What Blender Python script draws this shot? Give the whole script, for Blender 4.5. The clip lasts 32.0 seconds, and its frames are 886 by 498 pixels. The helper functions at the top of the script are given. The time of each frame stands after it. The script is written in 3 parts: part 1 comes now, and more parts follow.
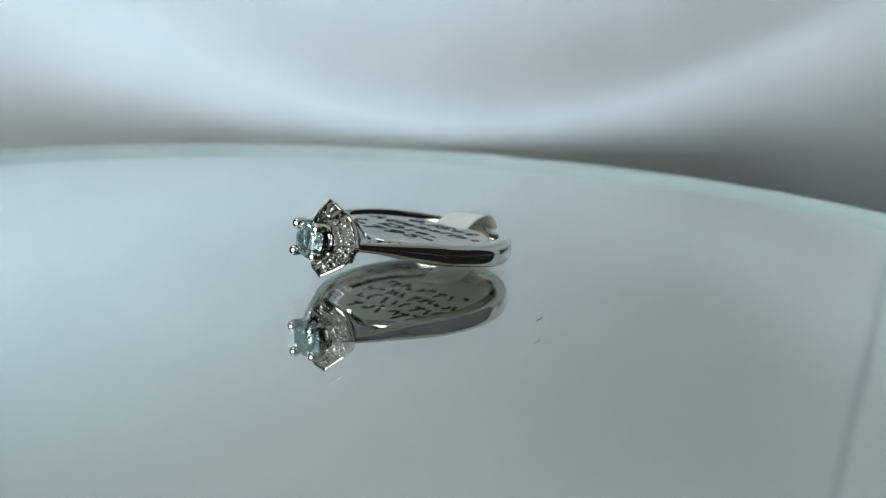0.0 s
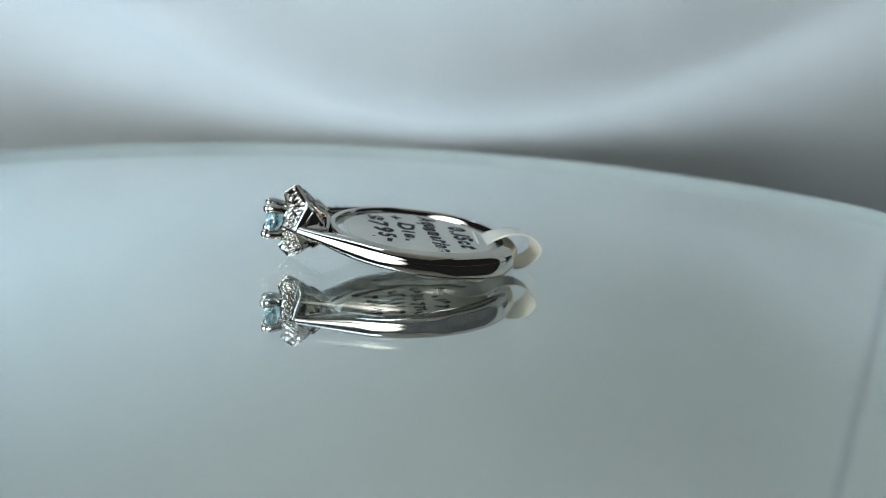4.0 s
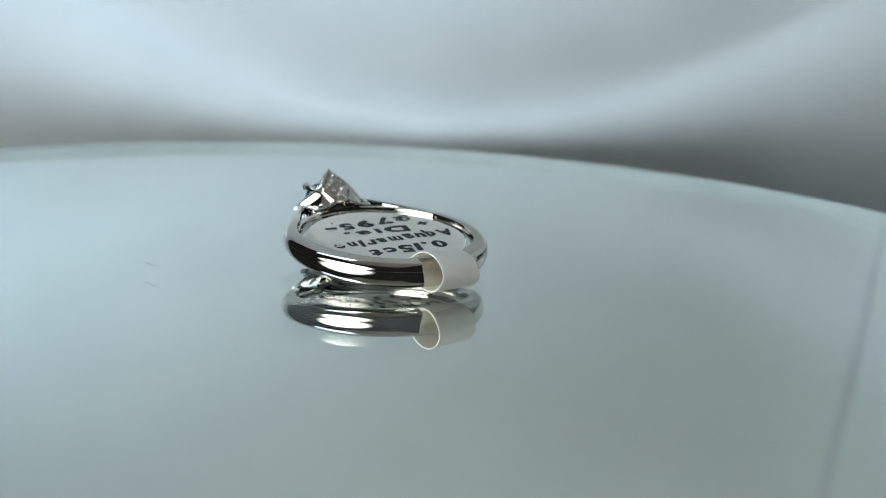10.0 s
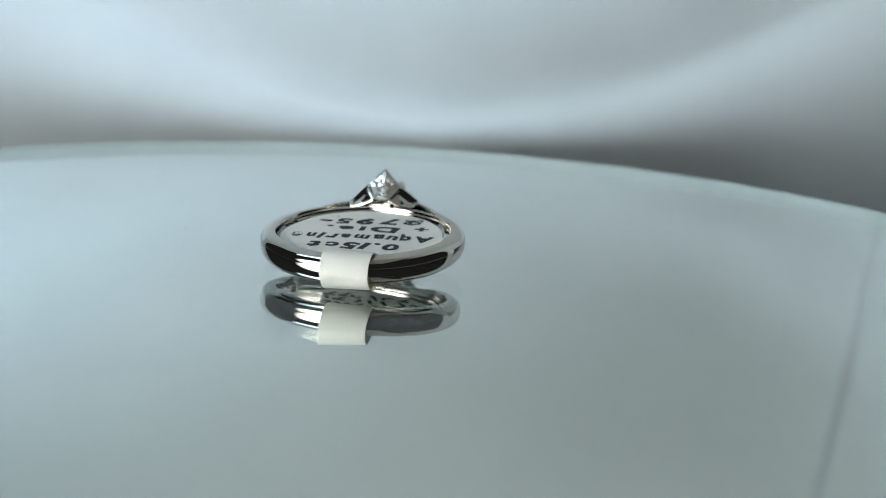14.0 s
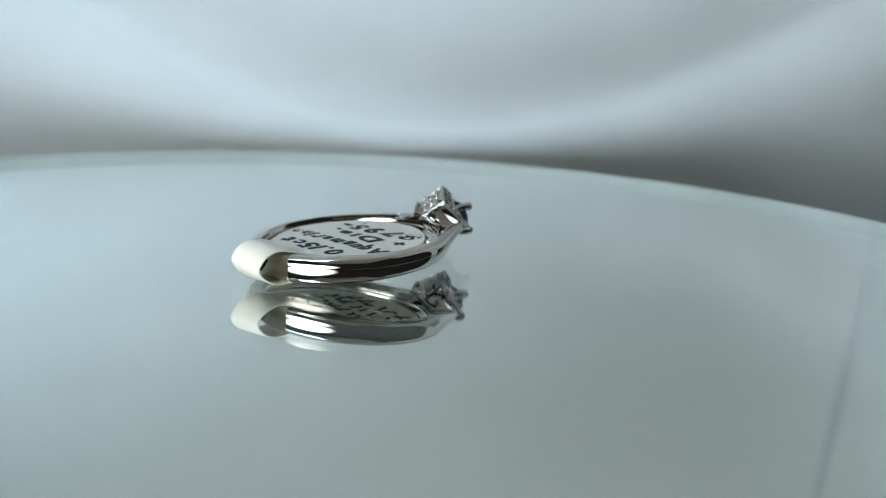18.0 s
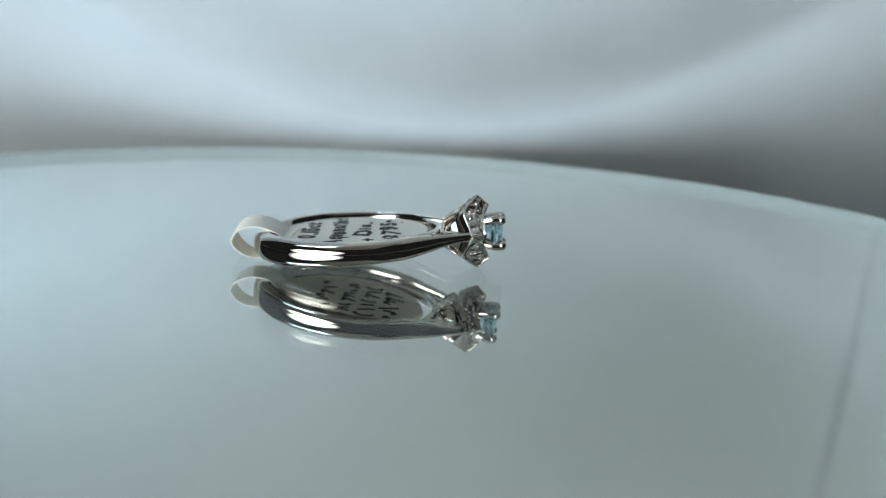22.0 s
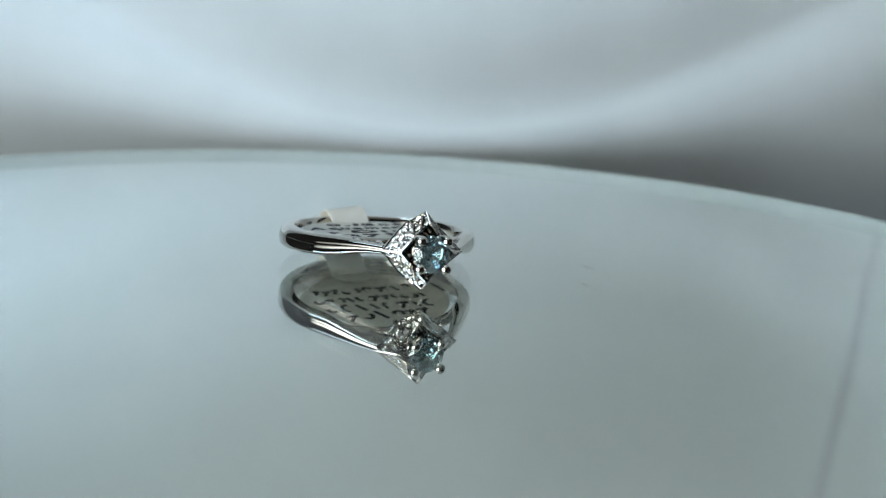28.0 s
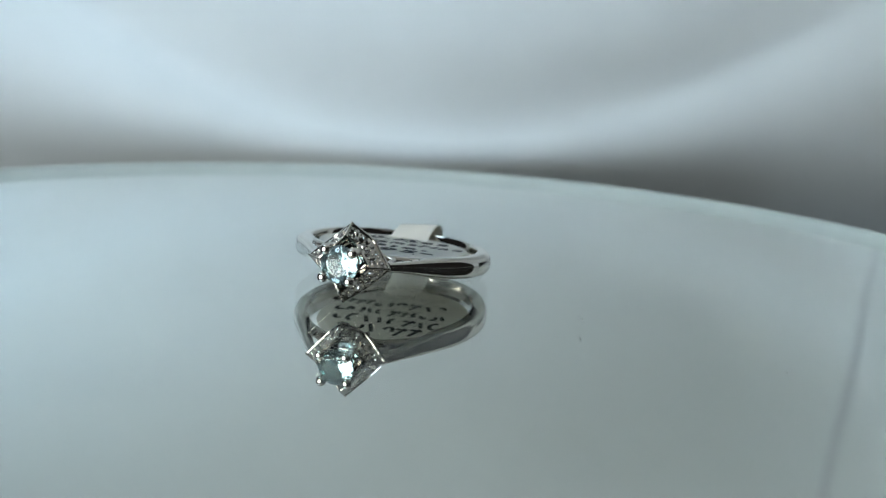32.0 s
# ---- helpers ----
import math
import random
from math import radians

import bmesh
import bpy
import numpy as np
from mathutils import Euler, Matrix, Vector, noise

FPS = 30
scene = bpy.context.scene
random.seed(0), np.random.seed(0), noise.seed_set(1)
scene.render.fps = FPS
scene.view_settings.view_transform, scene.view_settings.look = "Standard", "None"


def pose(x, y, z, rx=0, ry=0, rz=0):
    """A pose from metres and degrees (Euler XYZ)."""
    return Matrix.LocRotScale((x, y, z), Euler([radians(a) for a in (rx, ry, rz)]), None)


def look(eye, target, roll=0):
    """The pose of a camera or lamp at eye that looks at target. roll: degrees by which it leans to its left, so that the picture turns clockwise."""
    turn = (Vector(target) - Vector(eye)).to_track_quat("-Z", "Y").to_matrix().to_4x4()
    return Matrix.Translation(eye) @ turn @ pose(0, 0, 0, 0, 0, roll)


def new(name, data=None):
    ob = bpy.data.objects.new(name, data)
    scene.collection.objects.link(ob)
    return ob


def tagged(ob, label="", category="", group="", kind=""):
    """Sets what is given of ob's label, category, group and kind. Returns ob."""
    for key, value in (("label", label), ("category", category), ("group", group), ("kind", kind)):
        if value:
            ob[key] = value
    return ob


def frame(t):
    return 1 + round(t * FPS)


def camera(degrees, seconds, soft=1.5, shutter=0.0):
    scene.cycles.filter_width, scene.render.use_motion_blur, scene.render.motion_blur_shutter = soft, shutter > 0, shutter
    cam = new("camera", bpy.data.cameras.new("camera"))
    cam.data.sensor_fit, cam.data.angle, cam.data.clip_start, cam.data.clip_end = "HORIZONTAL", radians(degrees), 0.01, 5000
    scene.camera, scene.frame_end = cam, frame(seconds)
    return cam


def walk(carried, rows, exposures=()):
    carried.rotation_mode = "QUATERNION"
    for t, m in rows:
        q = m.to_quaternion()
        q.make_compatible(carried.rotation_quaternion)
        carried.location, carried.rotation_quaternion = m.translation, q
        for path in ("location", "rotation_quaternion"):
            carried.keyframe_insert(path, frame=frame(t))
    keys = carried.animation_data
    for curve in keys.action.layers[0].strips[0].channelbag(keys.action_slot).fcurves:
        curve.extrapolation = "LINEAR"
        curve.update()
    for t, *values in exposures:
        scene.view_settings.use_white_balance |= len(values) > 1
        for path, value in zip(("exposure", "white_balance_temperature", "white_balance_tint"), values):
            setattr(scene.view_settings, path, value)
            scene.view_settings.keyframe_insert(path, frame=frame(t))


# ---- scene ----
# A white-gold ring with a paper price tag turns on a mirrored turntable in a small white light tent.
# The top of the glass is z = 0; the lens looks along +y.
MM = 0.001
LENS = 47.2
EYE = (0.0, 0.0, 0.025)
LEAN = 3.5
# seconds and the turntable's angle in degrees
TURN = (
    (0, 230.48), (1, 219.25), (2, 208.12), (3, 197.16), (3.5, 191.77), (5.5, 170.43),
    (7, 154.68), (8.5, 139.27), (10, 123.90), (11.5, 108.55), (13, 93.17), (14.5, 77.69),
    (16.5, 56.77), (18, 40.79), (19.5, 24.51), (21, 8.14), (22.5, -8.19), (24, -24.35),
    (25.5, -40.38), (27.5, -61.77), (29, -77.41), (30.5, -92.46), (32, -107.48),
)
AXIS = Vector((-0.00506, 0.10005, 0.0))


def aim(yaw, pitch):
    a, b = radians(yaw), radians(pitch)
    return Vector((-math.sin(a) * math.cos(b), math.cos(a) * math.cos(b), -math.sin(b)))


cam = camera(LENS, 32.0, soft=1.05)
# seconds, turn to the left and tilt downwards in degrees: a phone held almost still
walk(cam, [(t, look(EYE, Vector(EYE) + aim(yaw, pitch), LEAN)) for t, yaw, pitch in (
    (0, -0.16, 13.27), (0.5, -0.1, 13.41), (1, -0.06, 13.5), (1.5, 0, 13.54),
    (2, 0.03, 13.51), (2.5, 0.01, 13.48), (3, -0.01, 13.46), (3.5, -0.01, 13.4),
    (5.5, -0.24, 13.21), (6, -0.47, 13.29), (6.5, -0.55, 13.41), (7, -0.59, 13.51),
    (7.5, -0.59, 13.54), (8, -0.58, 13.55), (8.5, -0.58, 13.54), (9, -0.6, 13.47),
    (9.5, -0.63, 13.4), (10, -0.67, 13.37), (10.5, -0.73, 13.32), (11, -0.79, 13.26),
    (11.5, -0.83, 13.24), (12, -0.84, 13.26), (12.5, -0.87, 13.34), (13, -0.91, 13.38),
    (13.5, -0.92, 13.41), (14, -0.93, 13.38), (14.5, -0.97, 13.14), (16.5, -0.93, 12.98),
    (17, -0.98, 12.9), (17.5, -1.04, 12.85), (18, -1.1, 12.84), (18.5, -1.06, 12.85),
    (19, -0.96, 12.88), (19.5, -0.92, 12.9), (20, -0.92, 12.94), (20.5, -0.92, 13.02),
    (21, -0.93, 13.07), (21.5, -0.96, 13.06), (22, -0.97, 13.06), (22.5, -0.93, 13.1),
    (23, -0.9, 13.14), (23.5, -0.94, 13.16), (24, -0.98, 13.19), (24.5, -1.03, 13.23),
    (25, -1.01, 13.21), (25.5, -0.83, 13.28), (27.5, -0.98, 13.08), (28, -0.97, 12.94),
    (28.5, -0.92, 12.8), (29, -0.89, 12.68), (29.5, -0.81, 12.6), (30, -0.76, 12.56),
    (30.5, -0.73, 12.54), (31, -0.74, 12.52), (31.5, -0.82, 12.42), (32, -0.92, 12.23),
)], [(0, -0.08), (3, -0.17), (7, -0.14), (17, -0.12), (22, -0.17), (25, -0.15), (28, -0.14), (29, -0.06), (31, -0.05), (32, -0.14)])
cam.data.dof.use_dof = True
cam.data.dof.focus_distance = 0.092
cam.data.dof.aperture_fstop = 32.0


# ---------------------------------------------------------------- light
world = bpy.data.worlds.new("dim_room")
scene.world = world
world.use_nodes = True
_bg = world.node_tree.nodes["Background"]
_bg.inputs[0].default_value = (0.97, 0.97, 0.98, 1)
_bg.inputs[1].default_value = 0.018


def area_lamp(name, eye, target, wide, high, watts, colour, label, beam=180, shape="ELLIPSE"):
    data = bpy.data.lights.new(name, "AREA")
    data.shape, data.size, data.size_y, data.spread = shape, wide, high, radians(beam)
    data.energy, data.color = watts, colour
    ob = new(name, data)
    ob.matrix_world = look(eye, target)
    return tagged(ob, label, "lamp")


# added, unseen: shines through the roof cloth to brighten the ring's upper faces
area_lamp("overhead_fill", (-0.02, 0.05, 0.66), (-0.02, 0.05, 0.0), 0.70, 0.70, 0.44, (0.98, 0.985, 0.98),
          "round white fill lamp added above the tent, unseen", 120)
# added, unseen: a narrow beam that sets the backdrop's brightness and tint
area_lamp("backdrop_fill", (-0.185, 0.10, 0.305), (-0.055, 0.35, 0.02), 0.20, 0.12, 0.42, (0.71, 0.96, 1.20),
          "flat panel lamp added under the roof to light the backdrop, unseen", 105, "RECTANGLE")


# ---------------------------------------------------------------- materials
def material(name):
    m = bpy.data.materials.new(name)
    m.use_nodes = True
    nt = m.node_tree
    return m, nt, nt.nodes["Principled BSDF"]


def link(nt, a, b):
    nt.links.new(a, b)


def noise_node(nt, scale, detail=3.0, rough=0.5):
    c = nt.nodes.new("ShaderNodeTexCoord")
    n = nt.nodes.new("ShaderNodeTexNoise")
    n.inputs["Scale"].default_value = scale
    n.inputs["Detail"].default_value = detail
    n.inputs["Roughness"].default_value = rough
    link(nt, c.outputs["Object"], n.inputs["Vector"])
    return n


def ramp(nt, src, lo, hi, a, b):
    r = nt.nodes.new("ShaderNodeMapRange")
    r.inputs["From Min"].default_value, r.inputs["From Max"].default_value = lo, hi
    r.inputs["To Min"].default_value, r.inputs["To Max"].default_value = a, b
    link(nt, src, r.inputs["Value"])
    return r.outputs["Result"]


def mix(nt, fac, a, b):
    m = nt.nodes.new("ShaderNodeMix")
    m.data_type = "RGBA"
    link(nt, fac, m.inputs["Factor"])
    m.inputs["A"].default_value, m.inputs["B"].default_value = (*a, 1), (*b, 1)
    return m.outputs["Result"]


def bump(nt, bsdf, src, strength, distance):
    b = nt.nodes.new("ShaderNodeBump")
    b.inputs["Strength"].default_value, b.inputs["Distance"].default_value = strength, distance
    link(nt, src, b.inputs["Height"])
    link(nt, b.outputs["Normal"], bsdf.inputs["Normal"])


def metal_material(name, colour, rough):
    m, nt, p = material(name)
    n = noise_node(nt, 700.0, 4.0)
    fine = noise_node(nt, 6000.0, 2.0)
    link(nt, mix(nt, ramp(nt, n.outputs["Fac"], 0.3, 0.7, 0, 1), colour, [c * 0.94 for c in colour]), p.inputs["Base Color"])
    link(nt, ramp(nt, fine.outputs["Fac"], 0.35, 0.75, rough * 0.6, rough * 1.7), p.inputs["Roughness"])
    p.inputs["Metallic"].default_value = 1.0
    bump(nt, p, n.outputs["Fac"], 0.05, 0.00004)
    return m


def gem_material(name, colour, ior):
    m, nt, p = material(name)
    p.inputs["Base Color"].default_value = (*colour, 1)
    p.inputs["Transmission Weight"].default_value = 1.0
    p.inputs["IOR"].default_value = ior
    p.inputs["Roughness"].default_value = 0.0
    return m


def paper_material(name, colour, glow=0.0):
    """glow: the share of light that shines through the thin sheet."""
    m, nt, p = material(name)
    n = noise_node(nt, 1900.0, 4.0, 0.6)
    big = noise_node(nt, 560.0, 5.0, 0.7)
    link(nt, mix(nt, ramp(nt, big.outputs["Fac"], 0.36, 0.64, 0, 1), colour, [c * 0.92 for c in colour]), p.inputs["Base Color"])
    p.inputs["Roughness"].default_value = 0.55
    both = nt.nodes.new("ShaderNodeMath")
    both.operation = "MULTIPLY_ADD"
    both.inputs[1].default_value = 2.2
    link(nt, big.outputs["Fac"], both.inputs[0])
    link(nt, n.outputs["Fac"], both.inputs[2])
    bump(nt, p, both.outputs[0], 0.8, 0.00007)
    if glow:
        t, both = nt.nodes.new("ShaderNodeBsdfTranslucent"), nt.nodes.new("ShaderNodeMixShader")
        t.inputs["Color"].default_value = (0.93, 0.91, 0.82, 1)
        both.inputs[0].default_value = glow
        link(nt, p.outputs[0], both.inputs[1])
        link(nt, t.outputs[0], both.inputs[2])
        link(nt, both.outputs[0], nt.nodes["Material Output"].inputs["Surface"])
    return m


def cloth_material(name, colour):
    m, nt, p = material(name)
    n = noise_node(nt, 40.0, 3.0)
    fine = noise_node(nt, 2500.0, 2.0)
    link(nt, mix(nt, ramp(nt, n.outputs["Fac"], 0.3, 0.7, 0, 1), colour, [c * 0.97 for c in colour]), p.inputs["Base Color"])
    p.inputs["Roughness"].default_value = 0.7
    bump(nt, p, fine.outputs["Fac"], 0.1, 0.0001)
    return m


GOLD = metal_material("polished_white_gold", (0.58, 0.548, 0.500), 0.032)
AQUA = gem_material("aquamarine", (0.60, 0.86, 0.93), 1.60)
DIAMOND = gem_material("diamond", (0.97, 0.98, 1.0), 2.2)
AQUA.node_tree.nodes["Principled BSDF"].inputs["Transmission Weight"].default_value = 0.965
DIAMOND.node_tree.nodes["Principled BSDF"].inputs["Transmission Weight"].default_value = 0.92
GUM = paper_material("cream_gum", (0.80, 0.77, 0.66))
EDGE = paper_material("ground_glass_edge", (0.46, 0.54, 0.53))
PAPER = paper_material("tag_paper", (0.80, 0.80, 0.775), 0.42)
CLOTH = cloth_material("white_tent_cloth", (0.79, 0.83, 0.83))
PANEL = cloth_material("white_tent_panel", (0.84, 0.87, 0.88))
SEAM = cloth_material("grey_seam_tape", (0.68, 0.71, 0.73))
ROOF = paper_material("white_tent_roof", (0.60, 0.63, 0.64), 0.5)
TABLE = cloth_material("dark_table", (0.035, 0.037, 0.04))
BASE = cloth_material("white_plastic", (0.75, 0.76, 0.76))
DUST = paper_material("dust", (0.34, 0.37, 0.37))

INK, _nt, _p = material("black_ink")
_n = noise_node(_nt, 1500.0, 3.0)
link(_nt, mix(_nt, ramp(_nt, _n.outputs["Fac"], 0.35, 0.75, 0, 1), (0.012, 0.014, 0.018), (0.05, 0.055, 0.06)), _p.inputs["Base Color"])
_p.inputs["Roughness"].default_value = 0.6
_p.inputs["Specular IOR Level"].default_value = 0.15

# a thin clear plate: it mirrors more the flatter it is seen, and lets the rest through
GLASS, _nt, _p = material("clear_glass")
_nt.nodes.remove(_p)
_clear, _gloss = _nt.nodes.new("ShaderNodeBsdfTransparent"), _nt.nodes.new("ShaderNodeBsdfGlossy")
_mix, _weight, _pow, _lift = (_nt.nodes.new("ShaderNode" + k) for k in ("MixShader", "LayerWeight", "Math", "MapRange"))
_clear.inputs["Color"].default_value = (0.972, 0.988, 0.985, 1)
_gloss.inputs["Roughness"].default_value = 0.0
_pow.operation = "POWER"
_pow.inputs[1].default_value = 7.0
_lift.inputs["To Min"].default_value, _lift.inputs["To Max"].default_value = 0.035, 1.0
link(_nt, _weight.outputs["Facing"], _pow.inputs[0])
link(_nt, _pow.outputs[0], _lift.inputs["Value"])
link(_nt, _lift.outputs["Result"], _mix.inputs[0])
link(_nt, _clear.outputs[0], _mix.inputs[1])
link(_nt, _gloss.outputs[0], _mix.inputs[2])
link(_nt, _mix.outputs[0], _nt.nodes["Material Output"].inputs["Surface"])

MIRROR, _nt, _p = material("mirror_silver")
_n = noise_node(_nt, 25.0, 3.0)
link(_nt, mix(_nt, ramp(_nt, _n.outputs["Fac"], 0.3, 0.7, 0, 1), (0.90, 0.912, 0.89), (0.885, 0.897, 0.875)), _p.inputs["Base Color"])
_p.inputs["Metallic"].default_value = 0.99
_p.inputs["Roughness"].default_value = 0.0


# ---------------------------------------------------------------- mesh helpers
def smoothstep(a, b, x):
    s = min(max((x - a) / (b - a), 0.0), 1.0)
    return s * s * (3 - 2 * s)


def mesh_object(name, bm, mat, smooth=None):
    """smooth: the angle in degrees up to which edges are shaded soft."""
    bmesh.ops.recalc_face_normals(bm, faces=bm.faces[:])
    if smooth:
        for f in bm.faces:
            f.smooth = True
        for e in bm.edges:
            e.smooth = len(e.link_faces) == 2 and e.calc_face_angle(0.0) < radians(smooth)
    me = bpy.data.meshes.new(name)
    bm.to_mesh(me)
    bm.free()
    me.materials.append(mat)
    return new(name, me)


def part(name, bm, mat, parent, label="", smooth=None):
    ob = mesh_object(name, bm, mat, smooth)
    ob.parent = parent
    return tagged(ob, label)


def loft(bm, rings, closed=False, caps=True):
    """Joins rings of points into a skin."""
    vs = [[bm.verts.new(p) for p in ring] for ring in rings]
    n = len(vs[0])
    for a, b in zip(vs, vs[1:] + (vs[:1] if closed else [])):
        for i in range(n):
            bm.faces.new((a[i], a[(i + 1) % n], b[(i + 1) % n], b[i]))
    if caps and not closed:
        bm.faces.new(vs[0][::-1])
        bm.faces.new(vs[-1])
    return bm


def curve_through(pts, per=6):
    out = []
    for i in range(len(pts) - 1):
        p0, p1, p2, p3 = (Vector(pts[min(max(i + k, 0), len(pts) - 1)]) for k in (-1, 0, 1, 2))
        for j in range(per):
            t = j / per
            out.append(tuple(0.5 * (2 * p1 + (p2 - p0) * t + (2 * p0 - 5 * p1 + 4 * p2 - p3) * t * t + (3 * p1 - p0 - 3 * p2 + p3) * t ** 3)))
    return out + [tuple(pts[-1])]


def prism(points, offset):
    """A flat outline given depth along offset."""
    bm = bmesh.new()
    loft(bm, [[Vector(p) for p in points], [Vector(p) + Vector(offset) for p in points]])
    return bm


def tube(points, radii, sides=10):
    bm = bmesh.new()
    rings = []
    pts = [Vector(p) for p in points]
    for i, p in enumerate(pts):
        d = (pts[min(i + 1, len(pts) - 1)] - pts[max(i - 1, 0)]).normalized()
        side = d.orthogonal().normalized()
        up = d.cross(side)
        rings.append([p + radii[i] * (side * math.cos(a) + up * math.sin(a)) for a in (2 * math.pi * k / sides for k in range(sides))])
    return loft(bm, rings)


def disc_solid(radius, low, high, bevel, sides=160):
    bm = bmesh.new()
    prof = [(radius - bevel, low), (radius, low + bevel)]
    prof += [(radius - bevel * (1 - math.cos(a)), high - bevel * (1 - math.sin(a))) for a in (math.pi * k / 12 for k in range(7))]
    return loft(bm, [[(r * math.cos(a), r * math.sin(a), z) for a in (2 * math.pi * k / sides for k in range(sides))] for r, z in prof])


# ---------------------------------------------------------------- the softbox at the tent's open front
def softbox():
    """An oval lamp head: a cloth face that is hottest in its middle, in a dark shell."""
    glow, nt, p = material("lit_softbox_face")
    c, length, fall = nt.nodes.new("ShaderNodeTexCoord"), nt.nodes.new("ShaderNodeVectorMath"), nt.nodes.new("ShaderNodeMapRange")
    length.operation, fall.interpolation_type = "LENGTH", "SMOOTHSTEP"
    link(nt, c.outputs["Object"], length.inputs[0])
    link(nt, length.outputs["Value"], fall.inputs["Value"])
    fall.inputs["From Min"].default_value, fall.inputs["From Max"].default_value = 0.05, 1.0
    fall.inputs["To Min"].default_value, fall.inputs["To Max"].default_value = SOFTBOX_GLOW, SOFTBOX_GLOW * 0.008
    p.inputs["Emission Color"].default_value = (0.950, 0.990, 0.965, 1)
    link(nt, fall.outputs["Result"], p.inputs["Emission Strength"])
    box = new("softbox")
    box.matrix_world = look((-0.130, -0.055, 0.042), (0, 0.10, 0.01))
    wide, high, n = 0.128, 0.058, 64
    turn = [2 * math.pi * k / n for k in range(n)]
    bm = bmesh.new()
    bm.faces.new([bm.verts.new((math.cos(a), math.sin(a), 0)) for a in turn])
    face = part("lit_face", bm, glow, box, "glowing white cloth face")
    face.scale = (wide, high, 1)
    bm = bmesh.new()
    loft(bm, [[(wide * r * math.cos(a), high * r * math.sin(a), z) for a in turn] for r, z in ((1.0, -0.0), (1.04, 0.004), (1.04, 0.010), (0.75, 0.035), (0.30, 0.055), (0.25, 0.055), (0.95, 0.006))], caps=False)
    part("shell", bm, TABLE, box, "dark cloth shell", 40)
    return tagged(box, "oval white softbox lamp glowing before the tent", "lamp")


# ---------------------------------------------------------------- the light tent
BACK = 0.34


def lean(x, z):
    """How far the hanging cloth leans out or in at a place, in degrees: a swag with its lower side in shade."""
    line = -0.0136 + 2.45 * x * x
    foot = -0.024
    s = (z - foot) / (line - foot)
    if s < 1:
        s = max(s, -0.6)
        k = s * s * (3 - 2 * s) if s > 0 else 0.0
        low = -54 + (110 * x if x > 0 else -160 * x)
        a = low + (50 - 190 * max(x, 0) - low) * (0.5 * k + 0.5 * max(s, 0))
    else:
        up = -5 - 140 * max(x, 0) - min(2000 * max(abs(x) - 0.07, 0) ** 2, 8.0) * (1 - smoothstep(0.025, 0.06, z))
        a = up + (50 - up - 190 * max(x, 0)) * math.exp(-(z - line) / 0.0065)
    ridge = 0.031 + 1.6 * x * x
    a += 27 * math.exp(-((z - ridge) / 0.015) ** 2)
    a -= (40 - (120 if x > 0 else 60) * x) * smoothstep(0.036 - 0.25 * min(x, 0), 0.115 - 0.25 * min(x, 0), z)
    return a


def cols_at(x, nz=200):
    y, col = 0.0, []
    for j in range(nz + 1):
        z = 0.30 - 0.36 * j / nz
        y -= math.tan(radians(lean(x, z))) * 0.36 / nz
        col.append((x, y, z))
    mid = col[int(nz * 0.56)][1]
    corner = 1.8 * max(x - 0.157, 0.0) + 6.0 * max(x - 0.112, 0.0) ** 2
    swell = 0.8 * min(x, 0.0) ** 2
    return [(p[0], BACK + swell + p[1] - mid - corner * min(max(p[2] / 0.04, 0.0), 1.0), p[2]) for p in col]


def backdrop():
    bm = bmesh.new()
    nx, nz = 110, 200
    cols = [[bm.verts.new(p) for p in cols_at(-0.21 + 0.41 * i / nx, nz)] for i in range(nx + 1)]
    for a, b in zip(cols, cols[1:]):
        for j in range(nz):
            bm.faces.new((a[j], b[j], b[j + 1], a[j + 1]))
    ob = mesh_object("backdrop", bm, CLOTH, 180)
    col = []
    for j, (_, y, z) in enumerate(cols_at(0.1495)):
        x = 0.152 * y / BACK - 0.01 * max(z - 0.02, 0)
        if z > 0.004:
            col.append((x, cols_at(x)[j][1], z))
    bm = bmesh.new()
    loft(bm, [[(cx + x, y - d, z) for x, d in ((-0.0020, 0.0), (-0.0015, 0.0008), (0.0015, 0.0008), (0.0020, 0.0))] for cx, y, z in col])
    part("seam", bm, SEAM, ob, "grey sewn corner seam")
    return tagged(ob, "white cloth backdrop hanging in a soft swag", "backdrop", kind="structure")


def slab(name, centre, size, mat, label, bevel=0.001):
    bm = bmesh.new()
    bmesh.ops.create_cube(bm, size=1.0, matrix=Matrix.Translation(centre) @ Matrix.Diagonal((*size, 1)))
    bmesh.ops.bevel(bm, geom=bm.edges[:], offset=bevel, segments=2, affect="EDGES")
    return tagged(mesh_object(name, bm, mat), label, name.split("_")[0], kind="structure")


def side_wall(name, back, front):
    """An added, unseen cloth side of the tent, bellied a little between its poles."""
    a, b = Vector((*back, 0)), Vector((*front, 0))
    out = Vector((b.y - a.y, a.x - b.x, 0)).normalized() * (1 if back[0] > 0 else -1)
    out = out if out.x * back[0] > 0 else -out
    bm, n = bmesh.new(), 16
    rings = []
    for i in range(n + 1):
        u = i / n
        rings.append([a.lerp(b, u) + out * (0.006 * math.sin(math.pi * u) * math.sin(math.pi * j / n) + d) + Vector((0, 0, -0.062 + 0.396 * j / n))
                      for d, js in ((0.0, range(n + 1)), (0.002, range(n, -1, -1))) for j in js])
    return tagged(mesh_object(name, loft(bm, rings), PANEL, 60), "plain white cloth side added to the light tent, unseen", "wall", kind="structure")


